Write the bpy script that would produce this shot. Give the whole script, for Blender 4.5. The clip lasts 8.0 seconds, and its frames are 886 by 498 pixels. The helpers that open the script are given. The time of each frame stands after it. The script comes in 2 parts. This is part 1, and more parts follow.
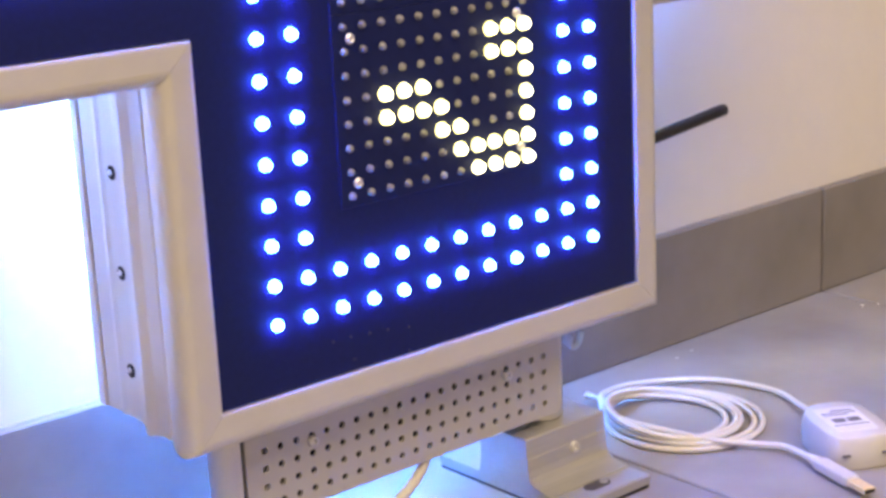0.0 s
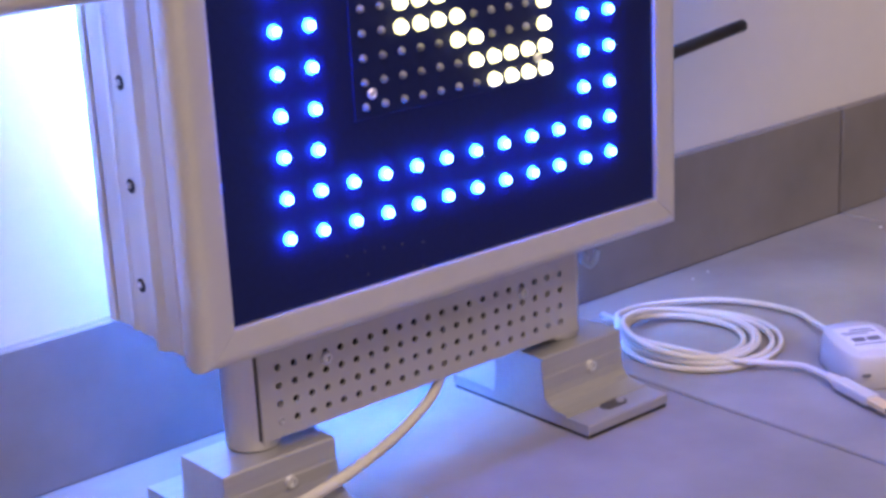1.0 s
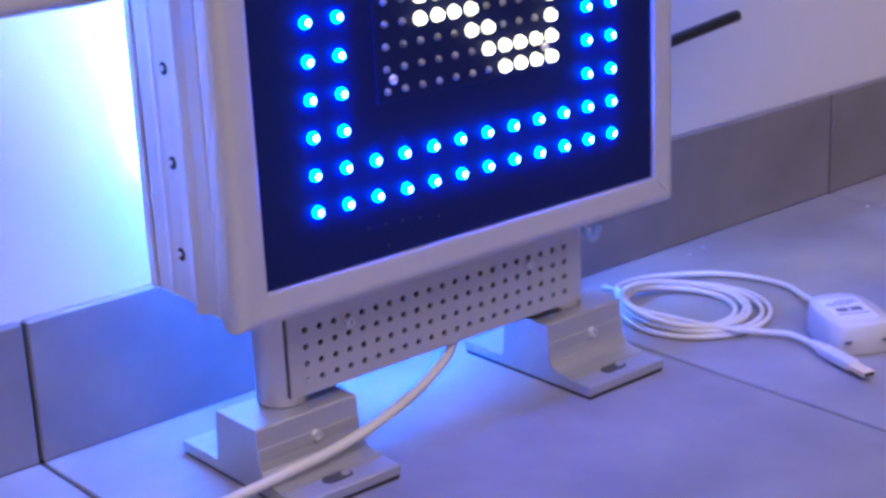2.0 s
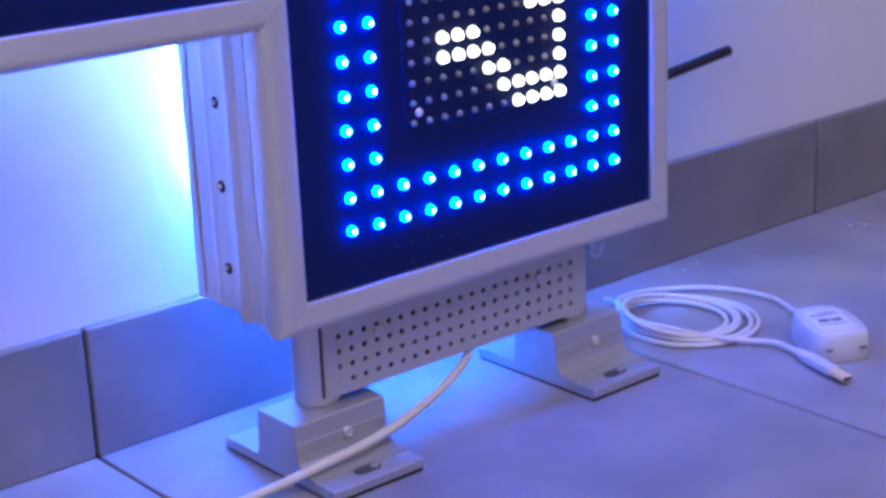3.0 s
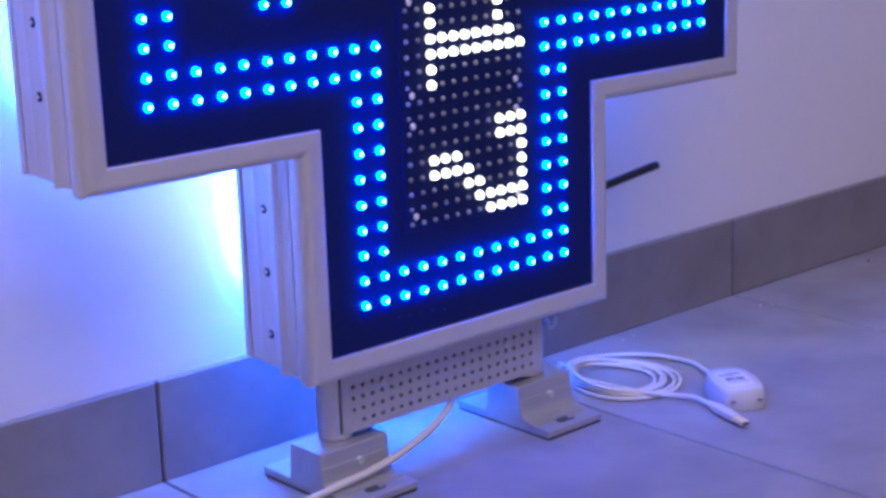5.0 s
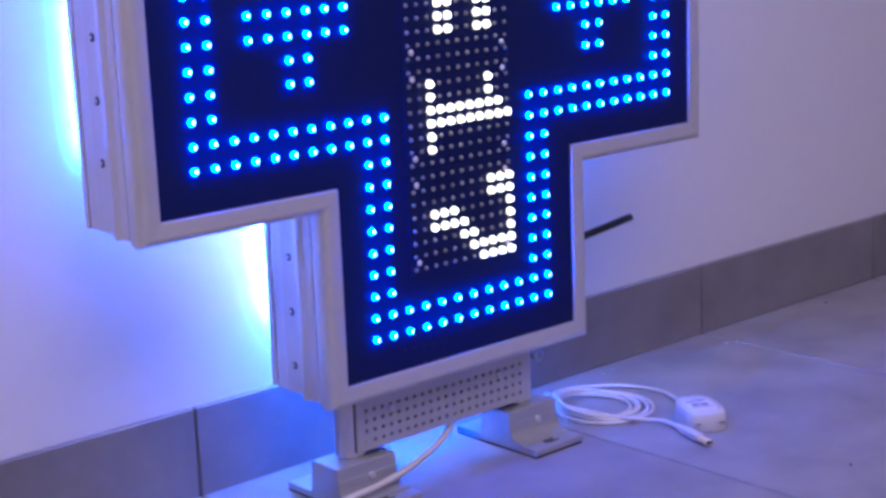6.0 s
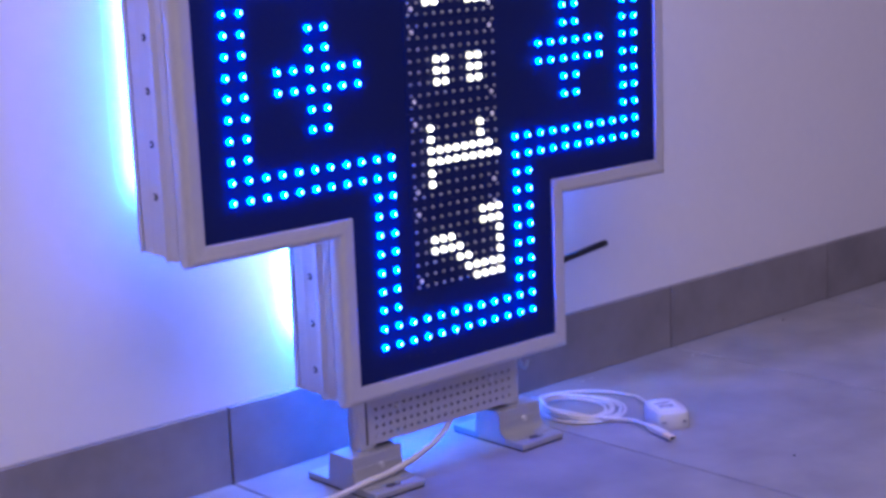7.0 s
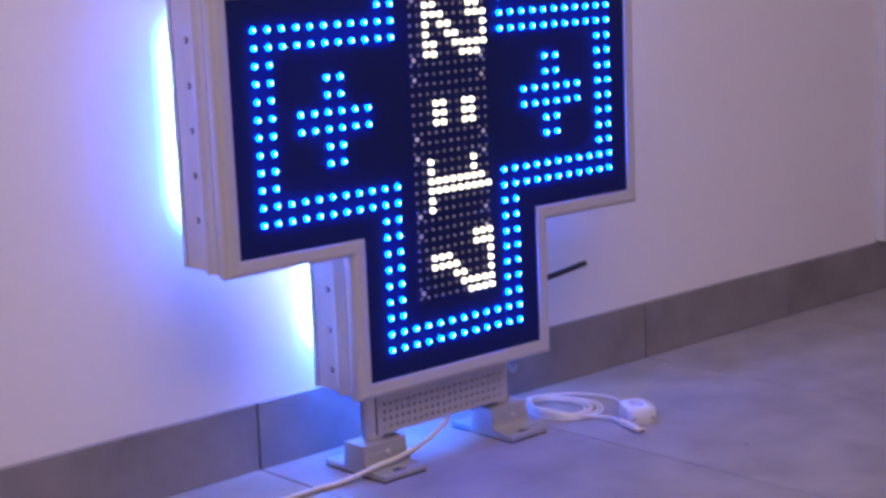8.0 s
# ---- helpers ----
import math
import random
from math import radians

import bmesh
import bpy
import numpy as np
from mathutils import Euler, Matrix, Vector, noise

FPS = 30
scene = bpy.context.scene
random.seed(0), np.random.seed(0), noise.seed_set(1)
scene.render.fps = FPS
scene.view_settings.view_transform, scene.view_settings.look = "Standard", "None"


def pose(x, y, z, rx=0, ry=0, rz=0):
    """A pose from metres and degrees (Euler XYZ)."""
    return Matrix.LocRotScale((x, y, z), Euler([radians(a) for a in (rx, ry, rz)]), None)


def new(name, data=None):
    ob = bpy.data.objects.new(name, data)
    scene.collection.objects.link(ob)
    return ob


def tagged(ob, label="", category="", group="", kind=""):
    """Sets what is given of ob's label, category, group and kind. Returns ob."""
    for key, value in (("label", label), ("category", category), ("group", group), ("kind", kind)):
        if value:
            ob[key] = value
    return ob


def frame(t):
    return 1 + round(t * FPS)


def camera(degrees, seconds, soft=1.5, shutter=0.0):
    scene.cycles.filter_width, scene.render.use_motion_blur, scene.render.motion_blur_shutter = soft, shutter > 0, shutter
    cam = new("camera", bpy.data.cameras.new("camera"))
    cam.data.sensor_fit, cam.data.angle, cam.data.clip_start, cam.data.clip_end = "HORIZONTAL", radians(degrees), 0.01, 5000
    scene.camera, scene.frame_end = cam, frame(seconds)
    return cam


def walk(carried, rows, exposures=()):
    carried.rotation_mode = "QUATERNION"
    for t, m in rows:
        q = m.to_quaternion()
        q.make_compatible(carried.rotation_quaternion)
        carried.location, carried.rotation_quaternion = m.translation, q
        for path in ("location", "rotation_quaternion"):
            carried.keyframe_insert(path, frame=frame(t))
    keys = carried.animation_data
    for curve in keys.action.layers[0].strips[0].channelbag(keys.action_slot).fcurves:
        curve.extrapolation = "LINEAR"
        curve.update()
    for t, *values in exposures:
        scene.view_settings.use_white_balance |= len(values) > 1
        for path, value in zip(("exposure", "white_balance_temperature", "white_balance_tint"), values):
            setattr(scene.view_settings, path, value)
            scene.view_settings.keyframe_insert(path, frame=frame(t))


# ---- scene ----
cam = camera(30.50, 8.0, soft=3.3)
ROWS = [
    (0.0, -0.6686, -0.7895, 0.4950, -40.166, -15.124, -2.702),
    (0.5, -0.6673, -0.7840, 0.4851, -40.094, -15.966, -2.902),
    (1.0, -0.6627, -0.7746, 0.4765, -39.747, -17.382, -2.857),
    (1.5, -0.6946, -0.8088, 0.4857, -39.890, -18.581, -2.660),
    (2.0, -0.7257, -0.8384, 0.4990, -39.590, -18.030, -2.623),
    (2.2, -0.7424, -0.8542, 0.5091, -39.312, -17.641, -2.547),
    (2.6, -0.7771, -0.8858, 0.5248, -39.273, -17.335, -2.528),
    (3.0, -0.8155, -0.9195, 0.5377, -39.737, -17.454, -2.463),
    (3.3, -0.8469, -0.9492, 0.5492, -40.106, -17.605, -2.371),
    (3.5, -0.8723, -0.9731, 0.5583, -40.332, -17.585, -2.278),
    (4.0, -0.9431, -1.0450, 0.5853, -40.723, -17.364, -2.063),
    (4.5, -0.9997, -1.1071, 0.6142, -40.936, -16.356, -1.686),
    (5.0, -1.0770, -1.1914, 0.6433, -41.177, -14.531, -1.852),
    (5.2, -1.1104, -1.2250, 0.6530, -41.318, -13.949, -1.931),
    (5.6, -1.1782, -1.2958, 0.6727, -41.484, -13.140, -2.079),
    (6.0, -1.2476, -1.3760, 0.6934, -41.454, -12.613, -2.224),
    (6.3, -1.3034, -1.4407, 0.7085, -41.433, -12.258, -2.331),
    (6.5, -1.3424, -1.4874, 0.7176, -41.402, -11.982, -2.395),
    (7.0, -1.4557, -1.5980, 0.7465, -41.767, -11.505, -2.304),
    (7.5, -1.5458, -1.7026, 0.7663, -41.770, -11.002, -2.290),
    (8.0, -1.6881, -1.8651, 0.7854, -41.727, -10.174, -2.388),
]
walk(cam, [(t, pose(x, y, z, 90 + pitch, 0, yaw) @ pose(0, 0, 0, 0, 0, roll)) for t, x, y, z, yaw, pitch, roll in ROWS],
     exposures=[(0.0, 0.96, 11200, -24), (0.3, 0.77, 10300, -22), (0.8, 0.49, 8300, -15), (1.6, 0.32, 6150, -2), (2.0, 0.28, 5450, 4),
                (3.5, 0.08, 4920, 9), (5.0, 0.06, 4960, 13), (6.5, -0.02, 5050, 17), (7.5, -0.04, 5200, 17), (8.0, -0.06, 5850, 16)])

# ---- light: a dim room, one ceiling panel, and the sign's own diodes ----
world = bpy.data.worlds.new("world")
scene.world = world
world.use_nodes = True
world.node_tree.nodes["Background"].inputs[0].default_value = (0.9, 0.88, 1.0, 1)
world.node_tree.nodes["Background"].inputs[1].default_value = 0.02


def area_lamp(name, m, sx, sy, watts, colour, spread=180):
    lamp = bpy.data.lights.new(name, "AREA")
    lamp.shape, lamp.size, lamp.size_y, lamp.energy, lamp.color, lamp.spread = "RECTANGLE", sx, sy, watts, colour, radians(spread)
    ob = new(name, lamp)
    ob.matrix_world = m
    return ob


CEILING = 2.6
area_lamp("ceiling_panel_light", pose(-0.6, -1.7, CEILING - 0.06), 2.4, 1.8, 57, (1.0, 0.755, 0.86))

# ---- materials ----


def material(name, colour, rough=0.5, metal=0.0, grain=0.0, scale=40.0, stretch=(1, 1, 1), bump=0.0, blotch=0.0, blotch_scale=4.0, each=0.0, coat=0.0):
    """A principled surface with fine grain, broad blotches, relief and a difference from piece to piece."""
    mat = bpy.data.materials.new(name)
    mat.use_nodes = True
    nt = mat.node_tree
    b = nt.nodes["Principled BSDF"]
    b.inputs["Base Color"].default_value = (*colour, 1)
    b.inputs["Roughness"].default_value = rough
    b.inputs["Metallic"].default_value = metal
    b.inputs["Coat Weight"].default_value = coat
    co = nt.nodes.new("ShaderNodeTexCoord")
    mp = nt.nodes.new("ShaderNodeMapping")
    mp.inputs["Scale"].default_value = stretch
    if each:
        # every piece is cut from another spot of the pattern
        place = nt.nodes.new("ShaderNodeObjectInfo")
        shift = nt.nodes.new("ShaderNodeVectorMath")
        shift.operation = "MULTIPLY"
        shift.inputs[1].default_value = (3.7, 5.3, 7.9)
        nt.links.new(place.outputs["Location"], shift.inputs[0])
        nt.links.new(shift.outputs[0], mp.inputs["Location"])
    nt.links.new(co.outputs["Object"], mp.inputs["Vector"])
    last = None

    def mixed(fac, low, high, previous):
        ramp = nt.nodes.new("ShaderNodeMapRange")
        ramp.inputs["To Min"].default_value, ramp.inputs["To Max"].default_value = low, high
        nt.links.new(fac, ramp.inputs["Value"])
        if previous is None:
            return ramp.outputs[0]
        mul = nt.nodes.new("ShaderNodeMath")
        mul.operation = "MULTIPLY"
        nt.links.new(previous, mul.inputs[0])
        nt.links.new(ramp.outputs[0], mul.inputs[1])
        return mul.outputs[0]

    def noise_node(sc, detail):
        n = nt.nodes.new("ShaderNodeTexNoise")
        n.inputs["Scale"].default_value, n.inputs["Detail"].default_value = sc, detail
        nt.links.new(mp.outputs[0], n.inputs["Vector"])
        return n.outputs["Fac"]

    fine = noise_node(scale, 6)
    if grain:
        last = mixed(fine, 1 - grain, 1 + grain, last)
    if blotch:
        last = mixed(noise_node(blotch_scale, 4), 1 - blotch, 1 + blotch, last)
    if each:
        info = nt.nodes.new("ShaderNodeObjectInfo")
        last = mixed(info.outputs["Random"], 1 - each, 1 + each, last)
    if last is not None:
        mix = nt.nodes.new("ShaderNodeVectorMath")
        mix.operation = "SCALE"
        mix.inputs[0].default_value = colour
        nt.links.new(last, mix.inputs["Scale"])
        nt.links.new(mix.outputs[0], b.inputs["Base Color"])
        vary = mixed(fine, max(0.02, rough - 0.08), min(1, rough + 0.08), None)
        nt.links.new(vary, b.inputs["Roughness"])
    if bump:
        bp = nt.nodes.new("ShaderNodeBump")
        bp.inputs["Strength"].default_value, bp.inputs["Distance"].default_value = bump, 0.002
        nt.links.new(fine, bp.inputs["Height"])
        nt.links.new(bp.outputs[0], b.inputs["Normal"])
    return mat


def glow(name, colour, strength, body=(0.6, 0.6, 0.7)):
    mat = material(name, body, 0.15)
    b = mat.node_tree.nodes["Principled BSDF"]
    b.inputs["Emission Color"].default_value = (*colour, 1)
    b.inputs["Emission Strength"].default_value = strength
    return mat


ALU = material("satin_aluminium", (0.70, 0.685, 0.66), 0.42, 0.55, grain=0.05, scale=60, stretch=(1, 1, 1), bump=0.04, blotch=0.04, blotch_scale=9)
ALU_FOOT = material("brushed_aluminium", (0.50, 0.50, 0.51), 0.40, 0.55, grain=0.10, scale=35, stretch=(0.6, 9, 9), bump=0.10, blotch=0.05, blotch_scale=12)
TUBE = material("tube_aluminium", (0.68, 0.67, 0.66), 0.32, 0.75, grain=0.06, scale=30, stretch=(8, 8, 0.5), bump=0.05)
SHEET = material("perforated_sheet", (0.60, 0.59, 0.59), 0.5, 0.45, grain=0.05, scale=90, blotch=0.06, blotch_scale=14, bump=0.05)
RECESS_SHADE = material("dark_gap", (0.03, 0.03, 0.035), 0.8)
SLOT = material("shaded_slot", (0.10, 0.095, 0.09), 0.5, 0.3, grain=0.2, scale=200)
PANEL = material("black_panel", (0.0045, 0.0100, 0.082), 0.5, grain=0.25, scale=240, bump=0.08, blotch=0.15, blotch_scale=6)
PANEL.node_tree.nodes["Principled BSDF"].inputs["Specular IOR Level"].default_value = 0.25
STEEL = material("screw_steel", (0.76, 0.76, 0.77), 0.33, 0.65, grain=0.08, scale=300)
LED_OFF = material("clear_diode", (0.22, 0.22, 0.25), 0.08, grain=0.3, scale=260, each=0.3, coat=0.9)
LED_BLUE = glow("blue_diode_body", (0.0, 0.055, 1.0), 100.0, (0.1, 0.1, 0.3))
LED_REAR = glow("rear_blue_diode", (0.0, 0.15, 1.0), 12.0, (0.1, 0.1, 0.3))
LED_BLUE_CORE = glow("blue_diode_core", (0.30, 0.78, 1.0), 11.0, (0.1, 0.1, 0.3))
LED_BLUE_MID = glow("blue_diode_rim", (0.025, 0.27, 1.0), 24.0, (0.1, 0.1, 0.3))
LED_WHITE = glow("white_diode", (1.0, 0.92, 0.66), 6.0)
LED_WARM = glow("white_diode_side", (1.0, 0.86, 0.46), 2.4)
PLASTER = material("white_plaster", (0.78, 0.755, 0.745), 0.85, grain=0.025, scale=55, bump=0.10, blotch=0.025, blotch_scale=1.7)
TILE = material("grey_porcelain_tile", (0.300, 0.285, 0.275), 0.42, grain=0.10, scale=45, bump=0.06, blotch=0.46, blotch_scale=9, each=0.06)
SKIRT = material("grey_skirting_tile", (0.245, 0.226, 0.225), 0.48, grain=0.10, scale=40, bump=0.06, blotch=0.40, blotch_scale=9, each=0.06)
GROUT = material("dark_grout", (0.070, 0.065, 0.062), 0.9, grain=0.2, scale=200)
FLOOR_GROUT = material("grey_grout", (0.105, 0.098, 0.095), 0.95, grain=0.2, scale=200, blotch=0.25, blotch_scale=6)
WHITE_PVC = material("white_cable_sheath", (0.74, 0.73, 0.71), 0.38, grain=0.04, scale=70, blotch=0.05, blotch_scale=20)
CREAM_PVC = material("cream_cable_sheath", (0.70, 0.66, 0.60), 0.42, grain=0.04, scale=70, blotch=0.06, blotch_scale=16)
PLASTIC = material("white_abs_plastic", (0.68, 0.67, 0.65), 0.4, grain=0.03, scale=120)
LABEL = material("paper_label", (0.82, 0.82, 0.83), 0.5, grain=0.03, scale=150)
INK = material("grey_ink", (0.16, 0.16, 0.18), 0.6)
GOLD = material("plated_connector", (0.95, 0.76, 0.44), 0.35, 0.3, grain=0.06, scale=200)
BLACK_PLASTIC = material("black_rubber", (0.018, 0.018, 0.022), 0.45, grain=0.1, scale=150)
CLEAR = material("clear_plastic", (0.80, 0.88, 0.95), 0.12)
CLEAR.node_tree.nodes["Principled BSDF"].inputs["Transmission Weight"].default_value = 0.45
CEIL = material("ceiling_paint", (0.78, 0.77, 0.75), 0.9, grain=0.03, scale=30)
DARK_BOARD = material("dark_brown_wood", (0.10, 0.06, 0.045), 0.5, grain=0.3, scale=12, stretch=(8, 8, 0.6), bump=0.1)


# ---- building helpers ----
def mesh_of(name, bm, *mats, smooth=False):
    me = bpy.data.meshes.new(name)
    bmesh.ops.recalc_face_normals(bm, faces=bm.faces)
    bm.to_mesh(me)
    bm.free()
    for m in mats:
        me.materials.append(m)
    for p in me.polygons:
        p.use_smooth = smooth
    return me


def part(name, bm, mat, parent=None, label="", smooth=False, m=None):
    ob = new(name, mesh_of(name, bm, *(mat if isinstance(mat, tuple) else (mat,)), smooth=smooth))
    if parent:
        ob.parent = parent
    if m is not None:
        ob.matrix_local = m
    if label:
        tagged(ob, label)
    return ob


def share(name, mesh, m, parent, label=""):
    ob = new(name, mesh)
    ob.parent = parent
    ob.matrix_local = m
    if label:
        tagged(ob, label)
    return ob


def box(lo, hi, bevel=0.0, segments=2):
    bm = bmesh.new()
    c = [(a + b) / 2 for a, b in zip(lo, hi)]
    s = [b - a for a, b in zip(lo, hi)]
    bmesh.ops.create_cube(bm, size=1, matrix=Matrix.Translation(c) @ Matrix.Diagonal((*s, 1)))
    if bevel:
        bmesh.ops.bevel(bm, geom=bm.edges[:], offset=bevel, segments=segments, affect="EDGES", profile=0.5)
    return bm


def lathe(profile, n=16, bm=None, m=Matrix()):
    """A body turned about z from (radius, height) pairs."""
    bm = bm or bmesh.new()
    rings = []
    for r, z in profile:
        if r < 1e-6:
            rings.append([bm.verts.new(m @ Vector((0, 0, z)))])
        else:
            rings.append([bm.verts.new(m @ Vector((r * math.cos(2 * math.pi * i / n), r * math.sin(2 * math.pi * i / n), z))) for i in range(n)])
    for a, b in zip(rings, rings[1:]):
        for i in range(n):
            j = (i + 1) % n
            q = [a[i % len(a)], a[j % len(a)], b[j % len(b)], b[i % len(b)]]
            q = list(dict.fromkeys(q))
            if len(q) > 2:
                bm.faces.new(q)
    return bm


def prism(outline, lo, hi, axis="x"):
    """A polygon of (u, v) pairs drawn out along an axis: x takes u, v as y, z; z takes them as x, y."""
    bm = bmesh.new()
    place = (lambda u, v, w: (w, u, v)) if axis == "x" else (lambda u, v, w: (u, v, w))
    a = [bm.verts.new(place(u, v, lo)) for u, v in outline]
    b = [bm.verts.new(place(u, v, hi)) for u, v in outline]
    n = len(a)
    bm.faces.new(a)
    bm.faces.new(b)
    for i in range(n):
        bm.faces.new((a[i], a[(i + 1) % n], b[(i + 1) % n], b[i]))
    return bm


def spline(points, per=8):
    """A smooth line through points (Catmull-Rom)."""
    pts = [Vector(p) for p in points]
    pts = [2 * pts[0] - pts[1], *pts, 2 * pts[-1] - pts[-2]]
    out = []
    for i in range(1, len(pts) - 2):
        a, b, c, d = pts[i - 1:i + 3]
        for k in range(per):
            t = k / per
            out.append(0.5 * (2 * b + (c - a) * t + (2 * a - 5 * b + 4 * c - d) * t * t + (3 * b - a - 3 * c + d) * t ** 3))
    out.append(pts[-2])
    return out


def tube(line, radius, n=10, bm=None):
    """A round tube along a line of points; radius may be a function of the share of the way."""
    bm = bm or bmesh.new()
    rings, side = [], None
    last = len(line) - 1
    for i, p in enumerate(line):
        way = (line[min(i + 1, last)] - line[max(i - 1, 0)]).normalized()
        if side is None:
            side = way.orthogonal().normalized()
        side = (side - way * side.dot(way)).normalized()
        up = way.cross(side)
        r = radius(i / last) if callable(radius) else radius
        rings.append([bm.verts.new(p + r * (math.cos(2 * math.pi * k / n) * side + math.sin(2 * math.pi * k / n) * up)) for k in range(n)])
    for a, b in zip(rings, rings[1:]):
        for k in range(n):
            bm.faces.new((a[k], a[(k + 1) % n], b[(k + 1) % n], b[k]))
    bm.faces.new(rings[0])
    bm.faces.new(rings[-1])
    return bm


# ---- the room ----
WALL_Y, X0, X1, Y0 = 0.1905, -3.4, 3.2, -4.6
SK_TOP, SK_Y = 0.1090, 0.1800

def structure(name, bm, mat, label, category):
    return tagged(part(name, bm, mat), label, category, kind="structure")


structure("wall_north", box((X0, WALL_Y, 0.0), (X1, WALL_Y + 0.15, CEILING)), PLASTER, "white plastered wall behind the sign", "wall")
structure("wall_south", box((X0, Y0 - 0.15, 0), (X1, Y0, CEILING)), PLASTER, "plain white plastered wall closing the room", "wall")
structure("wall_west", box((X0 - 0.15, Y0 - 0.15, 0), (X0, WALL_Y + 0.15, CEILING)), PLASTER, "plain white plastered wall closing the room", "wall")
structure("wall_east", box((X1, Y0 - 0.15, 0), (X1 + 0.15, WALL_Y + 0.15, CEILING)), PLASTER, "plain white plastered wall closing the room", "wall")
structure("ceiling", box((X0 - 0.15, Y0 - 0.15, CEILING), (X1 + 0.15, WALL_Y + 0.15, CEILING + 0.1)), CEIL, "plain white painted ceiling", "ceiling")
floor = structure("floor", box((X0 - 0.15, Y0 - 0.15, -0.10), (X1 + 0.15, WALL_Y + 0.15, -0.0030)), FLOOR_GROUT, "floor of large grey porcelain tiles with dark joints", "floor")
baseboard = structure("baseboard", box((X0, SK_Y + 0.006, -0.004), (X1, WALL_Y, SK_TOP - 0.003)), GROUT, "grey tile skirting with open dark joints along the white wall", "skirting")

lamp = tagged(new("ceiling_lamp"), "white ceiling panel lamp, switched on", "lamp")
part("frame", box((-1.83, -2.63, CEILING - 0.05), (0.63, -0.77, CEILING), 0.006), PLASTIC, lamp)

# ---- the cross sign ----
P = 0.025
Z0 = 0.196
ZC = Z0 + 14.5 * P
ARM, END = 0.1825, 0.4070
DEEP = 0.120

sign = tagged(new("pharmacy_cross_sign"), "silver cross-shaped display, blue and white diodes lit, on metal feet", "sign")

corners = [(-ARM, -END), (ARM, -END), (ARM, -ARM), (END, -ARM), (END, ARM), (ARM, ARM), (ARM, END), (-ARM, END), (-ARM, ARM), (-END, ARM), (-END, -ARM), (-ARM, -ARM)]


def offset_corner(i, o):
    """The i-th corner of the cross outline, set out by o (mitred)."""
    p, c, q = corners[i - 1], corners[i], corners[(i + 1) % 12]
    n1 = Vector((c[1] - p[1], p[0] - c[0])).normalized()
    n2 = Vector((q[1] - c[1], c[0] - q[0])).normalized()
    return c[0] + o * (n1.x + n2.x), c[1] + o * (n1.y + n2.y)


def swept(i, profile):
    """One mitred length of frame between corner i and the next, from (out, y) pairs."""
    bm = bmesh.new()
    ends = []
    for k in (i, (i + 1) % 12):
        ring = []
        for o, y in profile:
            x, z = offset_corner(k, o)
            ring.append(Vector((x, y, ZC + z)))
        ends.append(ring)
    # a hair's breadth of open mitre at each end
    seam = [(q - p).normalized() * 0.0002 for p, q in zip(*ends)]
    ends = [[bm.verts.new(p + d) for p, d in zip(ends[0], seam)], [bm.verts.new(q - d) for q, d in zip(ends[1], seam)]]
    a, b = ends
    n = len(profile)
    for k in range(n):
        bm.faces.new((a[k], a[(k + 1) % n], b[(k + 1) % n], b[k]))
    bm.faces.new(a)
    bm.faces.new(b)
    return bm


def rounded(points, r=0.0012):
    """Cut the corners of a closed profile."""
    out = []
    n = len(points)
    for i, p in enumerate(points):
        p = Vector(p)
        for q in (points[i - 1], points[(i + 1) % n]):
            d = Vector(q) - p
            out.append(tuple(p + d * min(0.4, r / d.length)))
    return out


front_profile = rounded([(0.0, 0.003), (0.0, -0.0020), (0.0010, -0.0028), (0.0160, -0.0040), (0.0192, -0.0031), (0.0218, -0.0008), (0.0234, 0.0028), (0.0240, 0.0070), (0.0238, 0.0120), (0.0228, 0.0175), (0.0212, 0.0215), (0.0200, 0.0248), (0.006, 0.0248), (0.006, 0.003)], 0.001)
side_profile = rounded([(0.006, 0.0268), (0.0195, 0.0268), (0.0196, 0.041), (0.0210, 0.046), (0.0218, 0.0505), (0.0210, 0.0545), (0.0186, 0.0585), (0.0175, 0.066), (0.0172, 0.082), (0.0180, 0.086), (0.0168, 0.091), (0.0172, 0.1065), (0.006, 0.1065)], 0.0008)
rear_profile = rounded([(0.006, 0.1083), (0.0178, 0.1083), (0.0178, DEEP - 0.002), (0.0150, DEEP), (0.0, DEEP), (0.0, DEEP - 0.006), (0.006, DEEP - 0.006)], 0.0008)
core_profile = [(-0.004, 0.004), (0.0120, 0.004), (0.0120, DEEP - 0.007), (-0.004, DEEP - 0.007)]
for i in range(12):
    part("front_frame", swept(i, front_profile), ALU, sign)
    part("side_panel", swept(i, side_profile), ALU, sign)
    part("rear_frame", swept(i, rear_profile), ALU, sign)
    part("inner_rail", swept(i, core_profile), RECESS_SHADE, sign)



def cross_plate(y0, y1, grow=0.003):
    bm = bmesh.new()
    pts = [offset_corner(i, grow) for i in range(12)]
    a = [bm.verts.new((x, y0, ZC + z)) for x, z in pts]
    b = [bm.verts.new((x, y1, ZC + z)) for x, z in pts]
    bm.faces.new(a)
    bm.faces.new(b)
    for i in range(12):
        bm.faces.new((a[i], a[(i + 1) % 12], b[(i + 1) % 12], b[i]))
    return bm


part("front_panel", cross_plate(0.0, 0.0035, -0.0005), PANEL, sign, "matt black display panel")
part("rear_panel", cross_plate(DEEP - 0.0055, DEEP - 0.0025, -0.0005), PANEL, sign, "matt black rear panel")

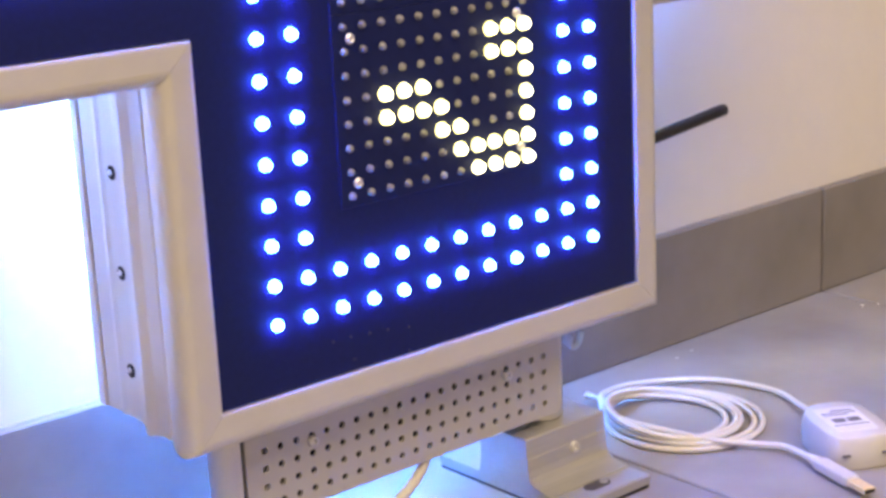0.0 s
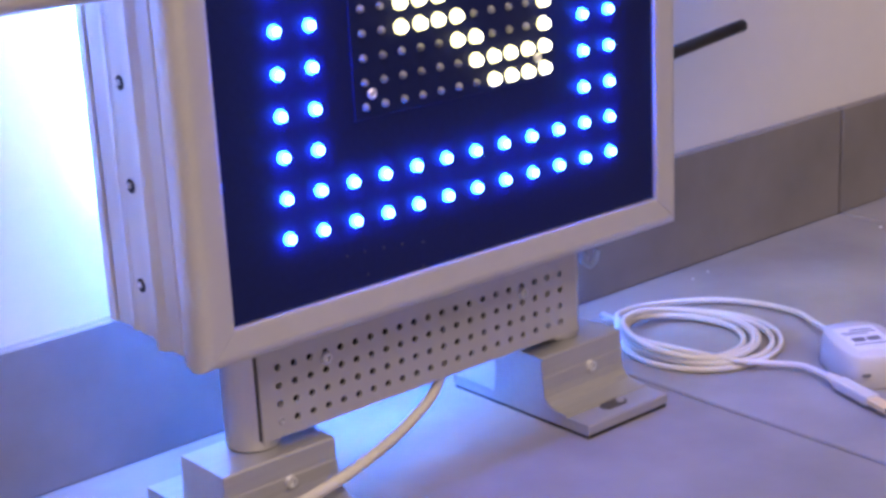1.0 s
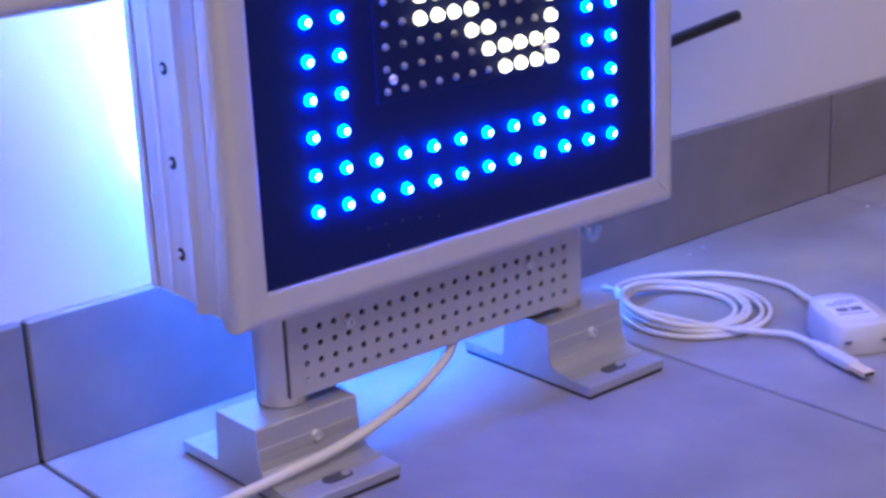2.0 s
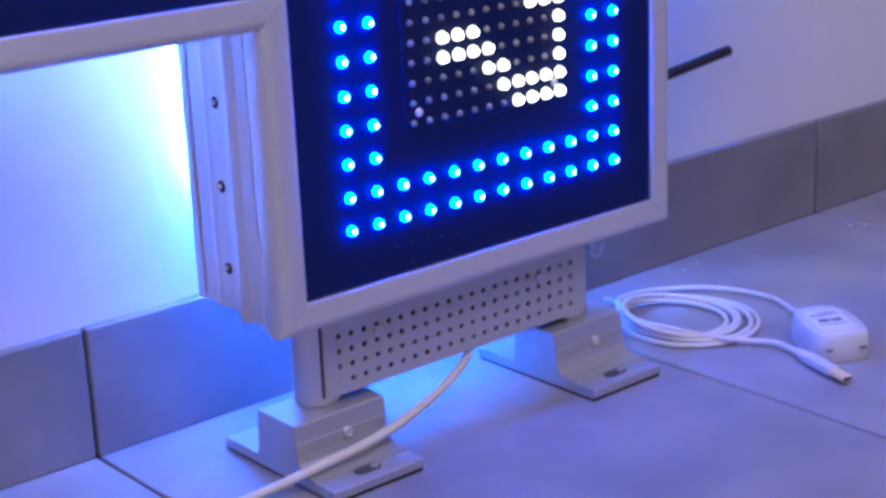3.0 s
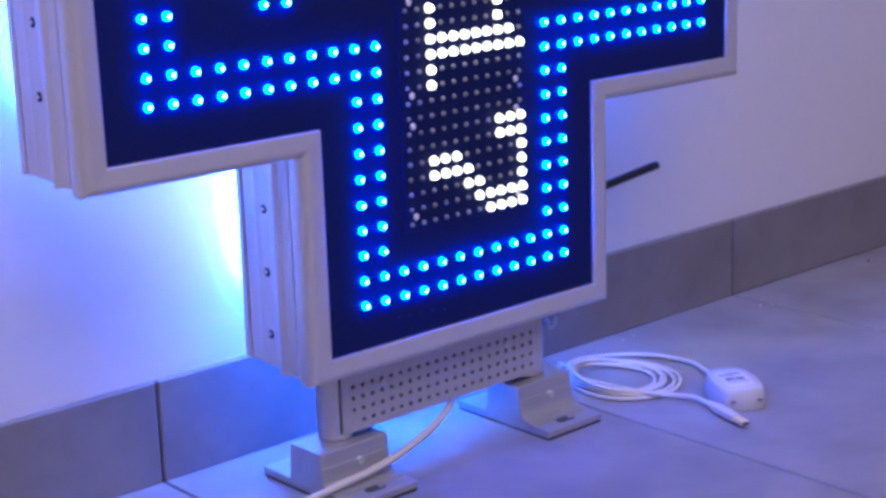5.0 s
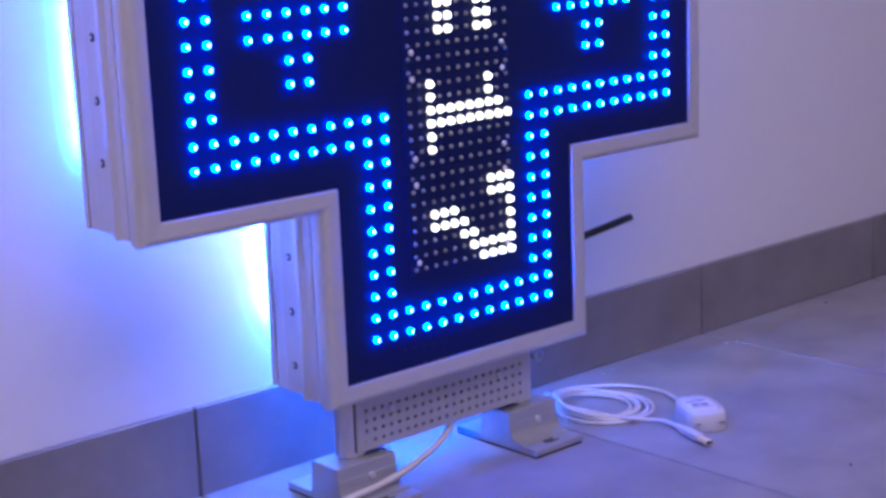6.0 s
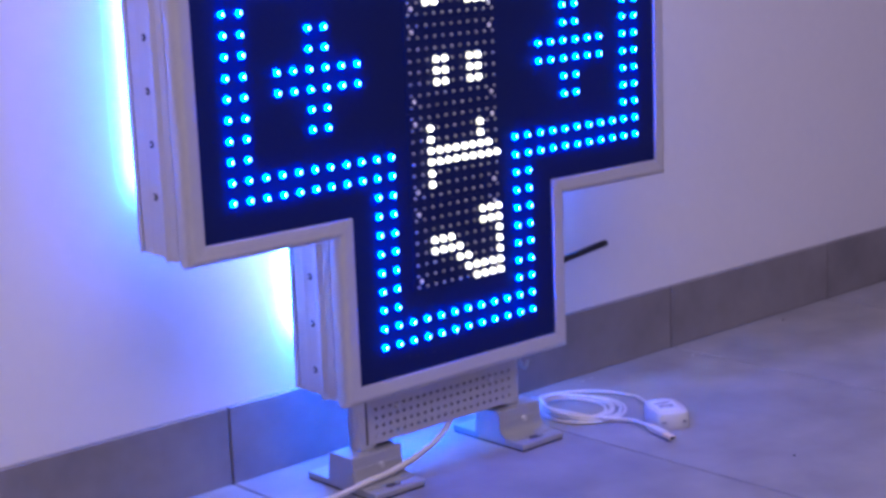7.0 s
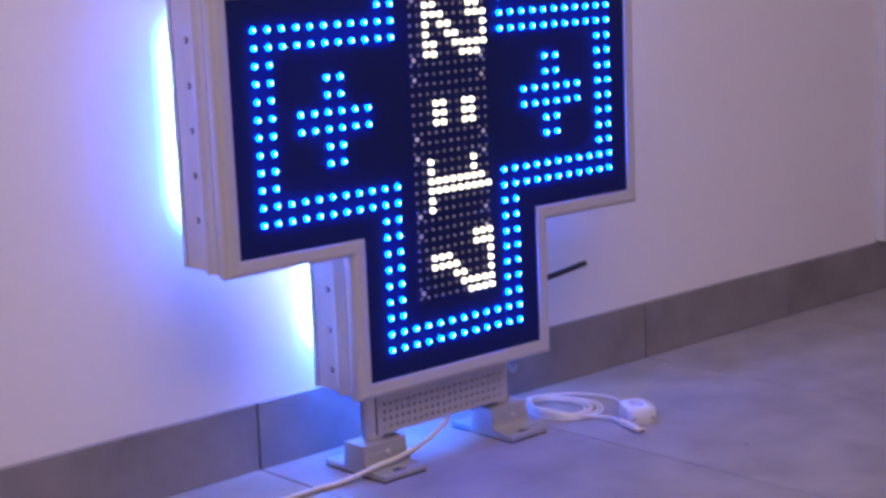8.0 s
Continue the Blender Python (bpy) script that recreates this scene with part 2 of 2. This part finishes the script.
# machine screws on the narrow sides
def screw_mesh(r, h):
    bm = lathe([(0, h * 0.35), (r * 0.45, h * 0.35), (r * 0.5, h * 0.9), (r * 0.75, h), (r, h * 0.55), (r, -0.001)], 12)
    return mesh_of("screw", bm, STEEL, smooth=False)


SIDE_SCREW = screw_mesh(0.0019, 0.0012)
HOLE = mesh_of("screw_hole", lathe([(0, 0.0003), (0.0042, 0.0003), (0.0046, 0.0006), (0.0046, -0.001)], 14), RECESS_SHADE)
side_z = [Z0 + z for z in (-0.0297, 0.0335, 0.0967)]
for s in (-1, 1):
    turn = pose(0, 0, 0, 0, 90 * s, 0)
    for z in side_z + [2 * ZC - z for z in side_z]:
        for mesh, out, dy in ((HOLE, 0.0, 0.0), (SIDE_SCREW, 0.0002, 0.0017)):
            share(mesh.name, mesh, Matrix.Translation((s * (ARM + 0.0172 + out), 0.072 + dy, z)) @ turn, sign)
    for k in range(5):
        for mesh, out, dy in ((HOLE, 0.0, 0.0), (SIDE_SCREW, 0.0002, 0.0017)):
            share(mesh.name, mesh, Matrix.Translation((s * (END + 0.0172 + out), 0.072 + dy, ZC + 0.0637 * (k - 2))) @ turn, sign)


# ---- diodes ----
def diode(name, r, mats, tip=0):
    """A bullet diode that points to -y; its cap may take the second material."""
    prof = [(r * 1.15, 0), (r * 1.15, r * 0.2), (r, r * 0.26), (r, r * 0.6), (r * 0.92, r * 0.90), (r * 0.76, r * 1.12), (r * 0.48, r * 1.3), (0, r * 1.4)]
    bm = lathe(prof, 10, m=pose(0, 0, 0, 90, 0, 0))
    if tip:
        for f in bm.faces:
            h = -f.calc_center_median().y / r
            f.material_index = 2 if h > 1.18 else 1 if h > tip else 0
    return mesh_of(name, bm, *mats, smooth=True)


BLUE_LED = diode("blue_diode", 0.0035, (LED_BLUE, LED_BLUE_MID, LED_BLUE_CORE), 0.95)
WHITE_ON = diode("white_diode_lit", 0.0043, (LED_WARM, LED_WARM, LED_WHITE), 0.95)
WHITE_OFF = diode("white_diode_unlit", 0.0023, (LED_OFF,))


def in_cross(c, r):
    return 0 <= c < 30 and 0 <= r < 30 and (9 <= c <= 20 or 9 <= r <= 20)


cells = []
for r in range(30):
    for c in range(30):
        ring = in_cross(c, r) and not all(in_cross(c + i, r + j) for i in (-2, 0, 2) for j in (-2, 0, 2))
        small = any((r in (14, 15) and a <= c <= a + 5) or (12 <= r <= 17 and c in (a + 2, a + 3)) for a in (3, 21))
        if ring or small:
            cells.append((c, r))
for k in range(5):
    z = Z0 + 0.0695 + (8 * k + 3.5) * 0.015
    part("matrix_board", box((-0.0835, -0.0012, z - 0.0599), (0.0835, 0.0005, z + 0.0599), 0.0003, 1), PANEL, sign, "charcoal circuit board with white diodes")
rng = random.Random(4)
for c, r in cells:
    tilt = pose(0, 0, 0, rng.uniform(-5, 5), 0, rng.uniform(-5, 5))
    share("blue_diode", BLUE_LED, Matrix.Translation(((c - 14.5) * P, 0.0, Z0 + r * P)) @ tilt, sign)

# rows of the white field that are lit: row -> columns, counted from its lower end
LIT = {0: (7, 8, 9, 10), 1: (6, 7, 8, 9, 10), 2: (5, 6, 10), 3: (2, 3, 4, 5, 10), 4: (2, 3, 4, 10), 5: (8, 9, 10), 6: (8, 9, 10),
       9: (2,), 10: (2,), 11: range(2, 11), 12: range(2, 10), 13: (2, 8), 14: (2, 8), 18: (3, 4, 7, 8), 19: (3, 4, 7, 8), 20: (3, 4, 7, 8),
       25: (2, 3, 7, 8, 9), 26: (2, 3, 6, 7, 8, 9, 10), 27: (2, 5, 6, 10), 28: (2, 4, 5, 10), 29: (2, 3, 4, 8, 9, 10), 30: (2, 3, 8, 9)}
W = 0.015
far = []
for r in range(40):
    for c in range(11):
        place = Matrix.Translation(((c - 5) * W, -0.0012, Z0 + 0.0695 + r * W)) @ pose(0, 0, 0, rng.uniform(-6, 6), 0, rng.uniform(-6, 6))
        if c in LIT.get(r, ()):
            share("white_diode_lit", WHITE_ON, place, sign)
        elif r < 31:
            share("white_diode_unlit", WHITE_OFF, place, sign)
        else:
            far.append(place)
bm = bmesh.new()
for m in far:
    lathe([(0.0032, 0), (0.0028, 0.002), (0.0026, 0.004), (0, 0.0055)], 8, bm, m @ pose(0, 0, 0, 90, 0, 0))
tagged(part("upper_diodes", bm, LED_OFF, sign), kind="stuff")
PANEL_SCREW = mesh_of("panel_screw", lathe([(0, 0.0012), (0.0016, 0.0012), (0.0022, 0.0018), (0.0034, 0.0008), (0.0034, -0.001)], 12, m=pose(0, 0, 0, 90, 0, 0)), STEEL)
for r in (0.5, 6.5, 8.5, 14.5, 16.5, 22.5, 24.5, 30.5):
    for c in (0.35, 9.65):
        share("panel_screw", PANEL_SCREW, Matrix.Translation(((c - 5) * W, -0.0012, Z0 + 0.0695 + r * W)), sign)

# tiny dots modelled for reflections on the panel below the blue rows
GLINT_DOT = mesh_of("solder_point", lathe([(0, 0.0005), (0.0005, 0.0004), (0.0007, 0.0), (0.0007, -0.0005)], 8, m=pose(0, 0, 0, 90, 0, 0)), SLOT)
for x, z in ((-0.0959, -0.021), (-0.0820, -0.0212), (-0.0670, -0.0222), (-0.0520, -0.0235), (-0.0350, -0.0260), (-0.0805, -0.0367), (-0.0355, -0.0420)):
    share("solder_point", GLINT_DOT, Matrix.Translation((x, 0.0, Z0 + z)), sign)

# the rear face carries the same blue rows; they light the wall
bm = bmesh.new()
for c, r in cells:
    lathe([(0.0042, 0), (0.0036, 0.002), (0.0034, 0.004), (0, 0.0065)], 8, bm, pose((c - 14.5) * P, DEEP - 0.0025, Z0 + r * P, -90, 0, 0))
tagged(part("rear_diodes", bm, LED_REAR, sign, "lit blue diodes on the rear face"), kind="stuff")
REAR, SPILL = 17.0, 1.3
bm = bmesh.new()
for r, columns in LIT.items():
    for c in columns:
        lathe([(0.0036, 0), (0.0032, 0.002), (0.0028, 0.004), (0, 0.0055)], 8, bm, pose((5 - c) * W, DEEP - 0.0025, Z0 + 0.0695 + r * W, -90, 0, 0))
tagged(part("rear_matrix", bm, LED_WHITE, sign, "lit white diodes on the rear face"), kind="stuff")
area_lamp("rear_matrix_row", pose(0, DEEP + 0.008, Z0 + 0.0695 + 15 * W, 90, 0, 0), 0.13, 0.45, 6.0, (0.95, 0.88, 1.0), 180)
# bullet diodes throw a narrow beam, so each double row draws a bright band on the wall
for i in range(12):
    (xa, za), (xb, zb) = offset_corner(i, -0.057), offset_corner((i + 1) % 12, -0.057)
    length = math.hypot(xb - xa, zb - za)
    along_x = abs(xb - xa) > abs(zb - za)
    area_lamp("rear_diode_row", pose((xa + xb) / 2, DEEP + 0.008, ZC + (za + zb) / 2, 90, 0, 0),
              length if along_x else 0.030, 0.030 if along_x else length, REAR * length / 0.3, (0.055, 0.23, 1.0), 77)
    # light that leaks sideways from the diode bodies
    low = i == 0
    area_lamp("rear_diode_spill", pose((xa + xb) / 2, DEEP + (0.022 if low else 0.010), ZC + (za + zb) / 2, 20 if low else 90, 0, 0),
              length if along_x else 0.034, (0.020 if low else 0.034) if along_x else length, SPILL * (2.7 if low else 1.0) * length / 0.3, (0.018, 0.125, 1.0) if low else (0.075, 0.175, 1.0), 180)

# ---- posts, feet and the perforated cover ----
for x, x0, x1 in ((-0.1425, -0.187, -0.101), (0.1290, 0.085, 0.167)):
    part("post", lathe([(0, 0.049), (0.0165, 0.049), (0.018, 0.0505), (0.018, ZC - END - 0.017), (0, ZC - END - 0.017)], 32, m=pose(x, 0.0515, 0)), TUBE, sign, "round aluminium post", smooth=False)
    outline = [(-0.026, 0.0034), (-0.0252, 0.0026), (0.118, 0.0026), (0.119, 0.0034), (0.119, 0.0095), (0.118, 0.0105), (0.0735, 0.0105), (0.0718, 0.014), (0.0708, 0.022), (0.0702, 0.034), (0.0695, 0.048), (0.0685, 0.049),
               (0.0215, 0.049), (0.0205, 0.048), (0.0198, 0.0345), (0.0192, 0.0335), (0.0188, 0.0245), (0.0175, 0.0192), (0.0150, 0.0158), (0.0110, 0.0136), (0.0050, 0.0123), (-0.0035, 0.0113), (-0.0040, 0.0100), (-0.0050, 0.0100), (-0.0055, 0.0106), (-0.0250, 0.0106), (-0.026, 0.0095)]
    foot = part("foot", prism(outline, x0, x1), ALU_FOOT, sign, "extruded aluminium clamp foot")
    part("rubber_pad", box((x0 + 0.0008, -0.0252, 0.0), (x1 - 0.0008, 0.1182, 0.0028)), BLACK_PLASTIC, foot, "thin black pad drawn as the foot's contact shadow")
    part("screw", lathe([(0, 0.0015), (0.002, 0.0015), (0.0024, 0.0034), (0.0040, 0.0030), (0.0044, 0.0), (0.0044, -0.001)], 16), STEEL, foot, m=pose(x + 0.004, 0.0194, 0.0305, 90, 0, 0))
    xc = (x0 + x1) / 2
    slot = [(xc + s * 0.0065 + 0.0054 * math.cos(a), -0.011 + 0.0054 * math.sin(a)) for s, a0 in ((1, -90), (-1, 90)) for a in [radians(a0 + 18 * k) for k in range(11)]]
    part("slot", prism(slot, 0.0095, 0.0113, "z"), SLOT, foot, "dark fixing slot")
    part("bolt", lathe([(0, 0.0014), (0.0030, 0.0012), (0.0034, 0.0)], 14), ALU_FOOT, foot, m=pose(xc + 0.0068, -0.011, 0.0110))

HX, HZ = 0.01245, 0.01235
hx0, hz0 = -0.1330, 0.0665


def perforated():
    """A sheet with 21 by 4 round holes, cut through."""
    bm = bmesh.new()
    y0, y1 = 0.0315, 0.0335
    xs = [-0.1478] + [hx0 + (i - 0.5) * HX for i in range(22)] + [0.1330]
    zs = [0.0560] + [hz0 + (j - 0.5) * HZ for j in range(5)] + [ZC - END - 0.012]
    for i in range(len(xs) - 1):
        for j in range(len(zs) - 1):
            a, b, c, d = xs[i], xs[i + 1], zs[j], zs[j + 1]
            if 1 <= i <= 21 and 1 <= j <= 4:
                cx, cz, n, r = (a + b) / 2, (c + d) / 2, 12, 0.0024
                inner, outer = [], []
                for k in range(n):
                    t = 2 * math.pi * k / n + math.pi / 4
                    ux, uz = math.cos(t), math.sin(t)
                    q = max(abs(ux) / (b - cx), abs(uz) / (d - cz))
                    inner.append((cx + r * ux, cz + r * uz))
                    outer.append((cx + ux / q, cz + uz / q))
                for k in range(n):
                    l = (k + 1) % n
                    for y in (y0, y1):
                        bm.faces.new([bm.verts.new((p[0], y, p[1])) for p in (inner[k], inner[l], outer[l], outer[k])])
                    bm.faces.new([bm.verts.new(v) for v in ((inner[k][0], y0, inner[k][1]), (inner[l][0], y0, inner[l][1]), (inner[l][0], y1, inner[l][1]), (inner[k][0], y1, inner[k][1]))])
            else:
                for y in (y0, y1):
                    bm.faces.new([bm.verts.new(v) for v in ((a, y, c), (b, y, c), (b, y, d), (a, y, d))])
    lo, hi, bo, to = xs[0], xs[-1], zs[0], zs[-1]
    for q in (((lo, bo), (hi, bo)), ((hi, bo), (hi, to)), ((hi, to), (lo, to)), ((lo, to), (lo, bo))):
        bm.faces.new([bm.verts.new(v) for v in ((q[0][0], y0, q[0][1]), (q[1][0], y0, q[1][1]), (q[1][0], y1, q[1][1]), (q[0][0], y1, q[0][1]))])
    bmesh.ops.remove_doubles(bm, verts=bm.verts, dist=0.00002)
    return bm


cover = part("perforated_cover", perforated(), SHEET, sign, "perforated grey metal cover sheet")
part("edge_flange", box((-0.1490, 0.0326, 0.0568), (-0.1479, 0.0470, ZC - END - 0.013), 0.0003, 1), SLOT, cover, "dark strip drawn as the shadow beside the cover sheet's edge")
part("inner_plate", box((-0.123, 0.0440, 0.0545), (0.109, 0.0455, ZC - END - 0.014)), RECESS_SHADE, sign)
share("perforated_cover", cover.data, Matrix.Translation((0, 0.0385, 0)), sign, "perforated grey metal rear cover sheet")
for x, z in ((-0.0955, 0.0995), (0.0785, 0.0985)):
    part("screw", lathe([(0, 0.0012), (0.0016, 0.0012), (0.002, 0.0028), (0.0036, 0.0024), (0.0040, 0.0), (0.0040, -0.001)], 16), STEEL, cover, m=pose(x, 0.0315, z, 90, 0, 0))
part("screw", lathe([(0, 0.0022), (0.0016, 0.0018), (0.0022, 0)], 12), STEEL, cover, m=pose(hx0, 0.0325, hz0, 90, 0, 0))

part("antenna", tube([Vector((0.196, 0.098, 0.2145)), Vector((0.22, 0.0985, 0.2170)), Vector((0.305, 0.099, 0.2255)), Vector((0.390, 0.0995, 0.2350)), Vector((0.403, 0.0995, 0.2362)), Vector((0.4055, 0.0995, 0.2364))],
               lambda s: 0.0052 if s < 0.9 else (0.0048 if s < 0.99 else 0.003), 14), BLACK_PLASTIC, sign, "black rubber rod antenna", smooth=True)
hook = part("hook", tube(spline([(0.166, 0.060, 0.131), (0.1665, 0.060, 0.106), (0.168, 0.058, 0.096), (0.172, 0.056, 0.0905), (0.177, 0.055, 0.094), (0.1785, 0.054, 0.102)], 6), 0.0024, 10), CLEAR, sign, "clear plastic cable hook", smooth=True)
part("hook_tip", lathe([(0, -0.005), (0.003, -0.0045), (0.0042, -0.001), (0.0040, 0.003), (0.0022, 0.0055), (0, 0.006)], 12, m=pose(0.1690, 0.0590, 0.0965, 20, -25, 0)), CLEAR, hook, "clear plastic bead", smooth=True)

# ---- things on the floor ----
tagged(part("power_cable", tube(spline([(0.030, 0.060, 0.126), (0.020, 0.054, 0.085), (0.004, 0.038, 0.053), (-0.032, 0.026, 0.037), (-0.080, 0.012, 0.0295), (-0.112, 0.007, 0.0250), (-0.1436, 0.004, 0.0220), (-0.172, 0.004, 0.0200), (-0.196, 0.009, 0.0145), (-0.2376, 0.021, 0.0050), (-0.29, 0.024, 0.0045), (-0.40, 0.020, 0.0045), (-0.55, 0.010, 0.0045), (-0.75, -0.03, 0.0045)], 8), 0.0038, 12), CREAM_PVC, smooth=True),
               "cream round power cable running from the sign across the floor", "cable")

usb = tagged(new("usb_adapter"), "white plastic adapter with coiled cable on the tiled floor", "usb adapter")
loops = []
steps = 40
TIE = Vector((0.2375, 0.0850, 0))
AXIS = Vector((0.70, -0.71, 0)).normalized()
ACROSS = Vector((0.71, 0.70, 0)).normalized()
RADII = (0.0645, 0.0620, 0.0570, 0.0510, 0.0455, 0.0590)
for k in range(5 * steps + 1):
    u = k / steps
    i = min(int(u), 4)
    rad = RADII[i] + (RADII[i + 1] - RADII[i]) * (u - i)
    a = 2 * math.pi * u + math.pi
    near = max(0.0, -math.cos(a)) ** 3
    centre = TIE + AXIS * rad + ACROSS * (0.004 * math.sin(2.3 * u))
    p = centre + AXIS * (rad * math.cos(a)) + ACROSS * (rad * 1.02 * math.sin(a))
    level = (0, 2, 4, 1, 3)[i] + ((0, 2, 4, 1, 3, 4)[i + 1] - (0, 2, 4, 1, 3)[i]) * max(0.0, (u - i) * 3 - 2)
    stack = 0.25 + 0.75 * max(0.0, 0.5 - 0.5 * math.cos(a)) ** 1.5
    loops.append(p + Vector((0, 0, 0.0028 + 0.0042 * level * stack)))
lead_out = spline([loops[0], (0.2470, 0.1010, 0.0150), (0.2700, 0.1165, 0.0120), (0.3080, 0.1200, 0.0080), (0.3550, 0.0980, 0.0050), (0.3770, 0.0680, 0.0040), (0.3836, 0.0266, 0.0040), (0.3660, -0.0100, 0.0065), (0.3480, -0.0420, 0.0100)], 8)
lead_in = spline([loops[-1], (0.2270, 0.0600, 0.0150), (0.2360, 0.0202, 0.0130), (0.2547, -0.0151, 0.0085), (0.2761, -0.0396, 0.0060), (0.2855, -0.0560, 0.0060), (0.2840, -0.0730, 0.0060), (0.2808, -0.0840, 0.0062)], 8)
part("cable", tube(list(reversed(lead_out))[:-1] + loops + lead_in[1:], 0.0025, 8), WHITE_PVC, usb, "thin white coiled cable", smooth=True)
part("cable_tie", tube([Vector((0.2450 + 0.009 * math.cos(a) * 0.7, 0.0965 + 0.009 * math.cos(a) * 0.7, 0.0095 + 0.0085 * math.sin(a))) for a in [k * math.pi / 8 for k in range(16)]], 0.0012, 6), PLASTIC, usb, "white twist tie", smooth=True)

body = pose(0.3215, -0.0880, 0, 0, 0, 60)


def soft_case(h):
    """A palm-sized case: blunt front, rounded flanks and back, a lid that slopes in."""
    plan = [(-0.031, -0.020), (-0.0325, 0.000), (-0.031, 0.020), (-0.027, 0.0255), (-0.015, 0.0285), (0.004, 0.0290), (0.020, 0.0265), (0.029, 0.0190), (0.0325, 0.0080), (0.0325, -0.0080), (0.029, -0.0190), (0.020, -0.0265), (0.004, -0.0290), (-0.015, -0.0285), (-0.027, -0.0255)]
    bm = bmesh.new()
    rings = [[bm.verts.new((x * f * 1.22, y * f * 0.94, z)) for x, y in plan] for f, z in ((0.97, 0), (1.0, 0.002), (1.0, h * 0.55), (0.985, h * 0.78), (0.955, h * 0.94), (0.925, h))]
    n = len(plan)
    for a, b in zip(rings, rings[1:]):
        for k in range(n):
            bm.faces.new((a[k], a[(k + 1) % n], b[(k + 1) % n], b[k]))
    bm.faces.new(rings[0])
    bm.faces.new(rings[-1])
    for edge in bm.edges:
        edge.smooth = len(edge.link_faces) < 2 or edge.calc_face_angle() < radians(26)
    return bm


case = part("case", soft_case(0.0265), PLASTIC, usb, "white rounded plastic case", smooth=True, m=body)
part("label_sheet", box((-0.025, -0.0165, 0.0263), (0.024, 0.0165, 0.0269)), LABEL, case, "white paper label with grey print")
for x, y, w, h in ((0.012, 0.000, 0.0016, 0.028), (0.008, 0.004, 0.0012, 0.020), (-0.003, 0.006, 0.008, 0.010), (-0.003, -0.006, 0.008, 0.010), (0.017, -0.004, 0.002, 0.018), (-0.013, 0.000, 0.0014, 0.028)):
    part("print_bar", box((x - w / 2, y - h / 2, 0.0268), (x + w / 2, y + h / 2, 0.0272)), INK, case)
for y in (-0.016, 0.016):
    part("indicator", box((-0.0405, y - 0.003, 0.012), (-0.0386, y + 0.003, 0.0135)), INK, case)

plug = pose(0.2760, -0.0985, 0.0068, 0, 0, -107.5)
part("strain_relief", lathe([(0, -0.016), (0.0026, -0.016), (0.0034, -0.012), (0.0028, -0.0105), (0.0040, -0.008), (0.0032, -0.0065), (0.0046, -0.004), (0.0038, -0.0025), (0.005, 0.0), (0, 0.0)], 12, m=pose(0, 0, 0, 0, 90, 0)), WHITE_PVC, usb, m=plug)
part("plug_body", box((-0.001, -0.0060, -0.0038), (0.040, 0.0060, 0.0038), 0.0014, 2), PLASTIC, usb, "white moulded plug grip", m=plug)
part("plug_shell", box((0.040, -0.0052, -0.0021), (0.0600, 0.0052, 0.0021), 0.0004, 1), GOLD, usb, "shiny metal plug shell", m=plug)
part("plug_mouth", box((0.0598, -0.0044, -0.0015), (0.0602, 0.0044, 0.0015)), RECESS_SHADE, usb, m=plug)

part("tie_tail", tube(spline([(0.2460, 0.0975, 0.0150), (0.2530, 0.1120, 0.0130), (0.2610, 0.1300, 0.0080)], 5), lambda t: 0.0010 + 0.0026 * t ** 2, 6), PLASTIC, usb, "white twist tie tail", smooth=True)

# crumbs of dirt on the tiles
def crumb(x, y, size, mat, label, seed):
    bm = bmesh.new()
    bmesh.ops.create_icosphere(bm, subdivisions=1, radius=size)
    rnd = random.Random(seed)
    for v in bm.verts:
        v.co *= rnd.uniform(0.6, 1.1)
        v.co.z = max(v.co.z * 0.6, -size * 0.3)
    tagged(part("crumb", bm, mat, m=pose(x, y, size * 0.3)), label, "crumb", "crumbs on the floor")


for k, (x, y, size) in enumerate(((0.640, 0.120, 0.0022), (0.655, 0.112, 0.0016), (0.400, 0.152, 0.0018), (0.425, 0.156, 0.0014))):
    crumb(x, y, size, LABEL, "tiny pale crumb of plaster on the floor", k)
for k, (x, y, size) in enumerate(((0.322, -0.318, 0.0020), (0.93, 0.145, 0.0025))):
    crumb(x, y, size, BLACK_PLASTIC, "tiny dark crumb of dirt on the floor", 20 + k)

# board, white strip: stand-ins for the wall's far corner and dark room beyond
panel = tagged(new("wall_panel"), "dark brown board and white strip standing in for the wall's end", "panel")
part("board", box((1.4765, WALL_Y - 0.020, SK_TOP + 0.002), (2.6, WALL_Y - 0.0005, 2.05), 0.002), DARK_BOARD, panel)
part("edge_strip", box((1.460, WALL_Y - 0.024, SK_TOP + 0.002), (1.476, WALL_Y - 0.0005, 2.06), 0.002), PLASTIC, panel)

# ---- tiles of floor and skirting ----
TW, TL, J = 0.4625, 0.925, 0.0030
X_JOINT = -0.2690
TILE_MESH = mesh_of("tile", box((J / 2, J / 2, -0.0095), (TW - J / 2, TL - J / 2, 0.0), 0.0012, 1), TILE)
SKIRT_MESH = mesh_of("skirting_tile", box((J / 2, 0, 0.0), (TW - J / 2, WALL_Y - SK_Y - 0.0005, SK_TOP), 0.0015, 1), SKIRT)
for i in range(-7, 8):
    x = X_JOINT + i * TW
    for j in range(1, 6):
        share("tile", TILE_MESH, Matrix.Translation((x, SK_Y + 0.0022 - j * TL, 0)), floor)
    share("skirting_tile", SKIRT_MESH, Matrix.Translation((x, SK_Y, -0.0008)), baseboard)
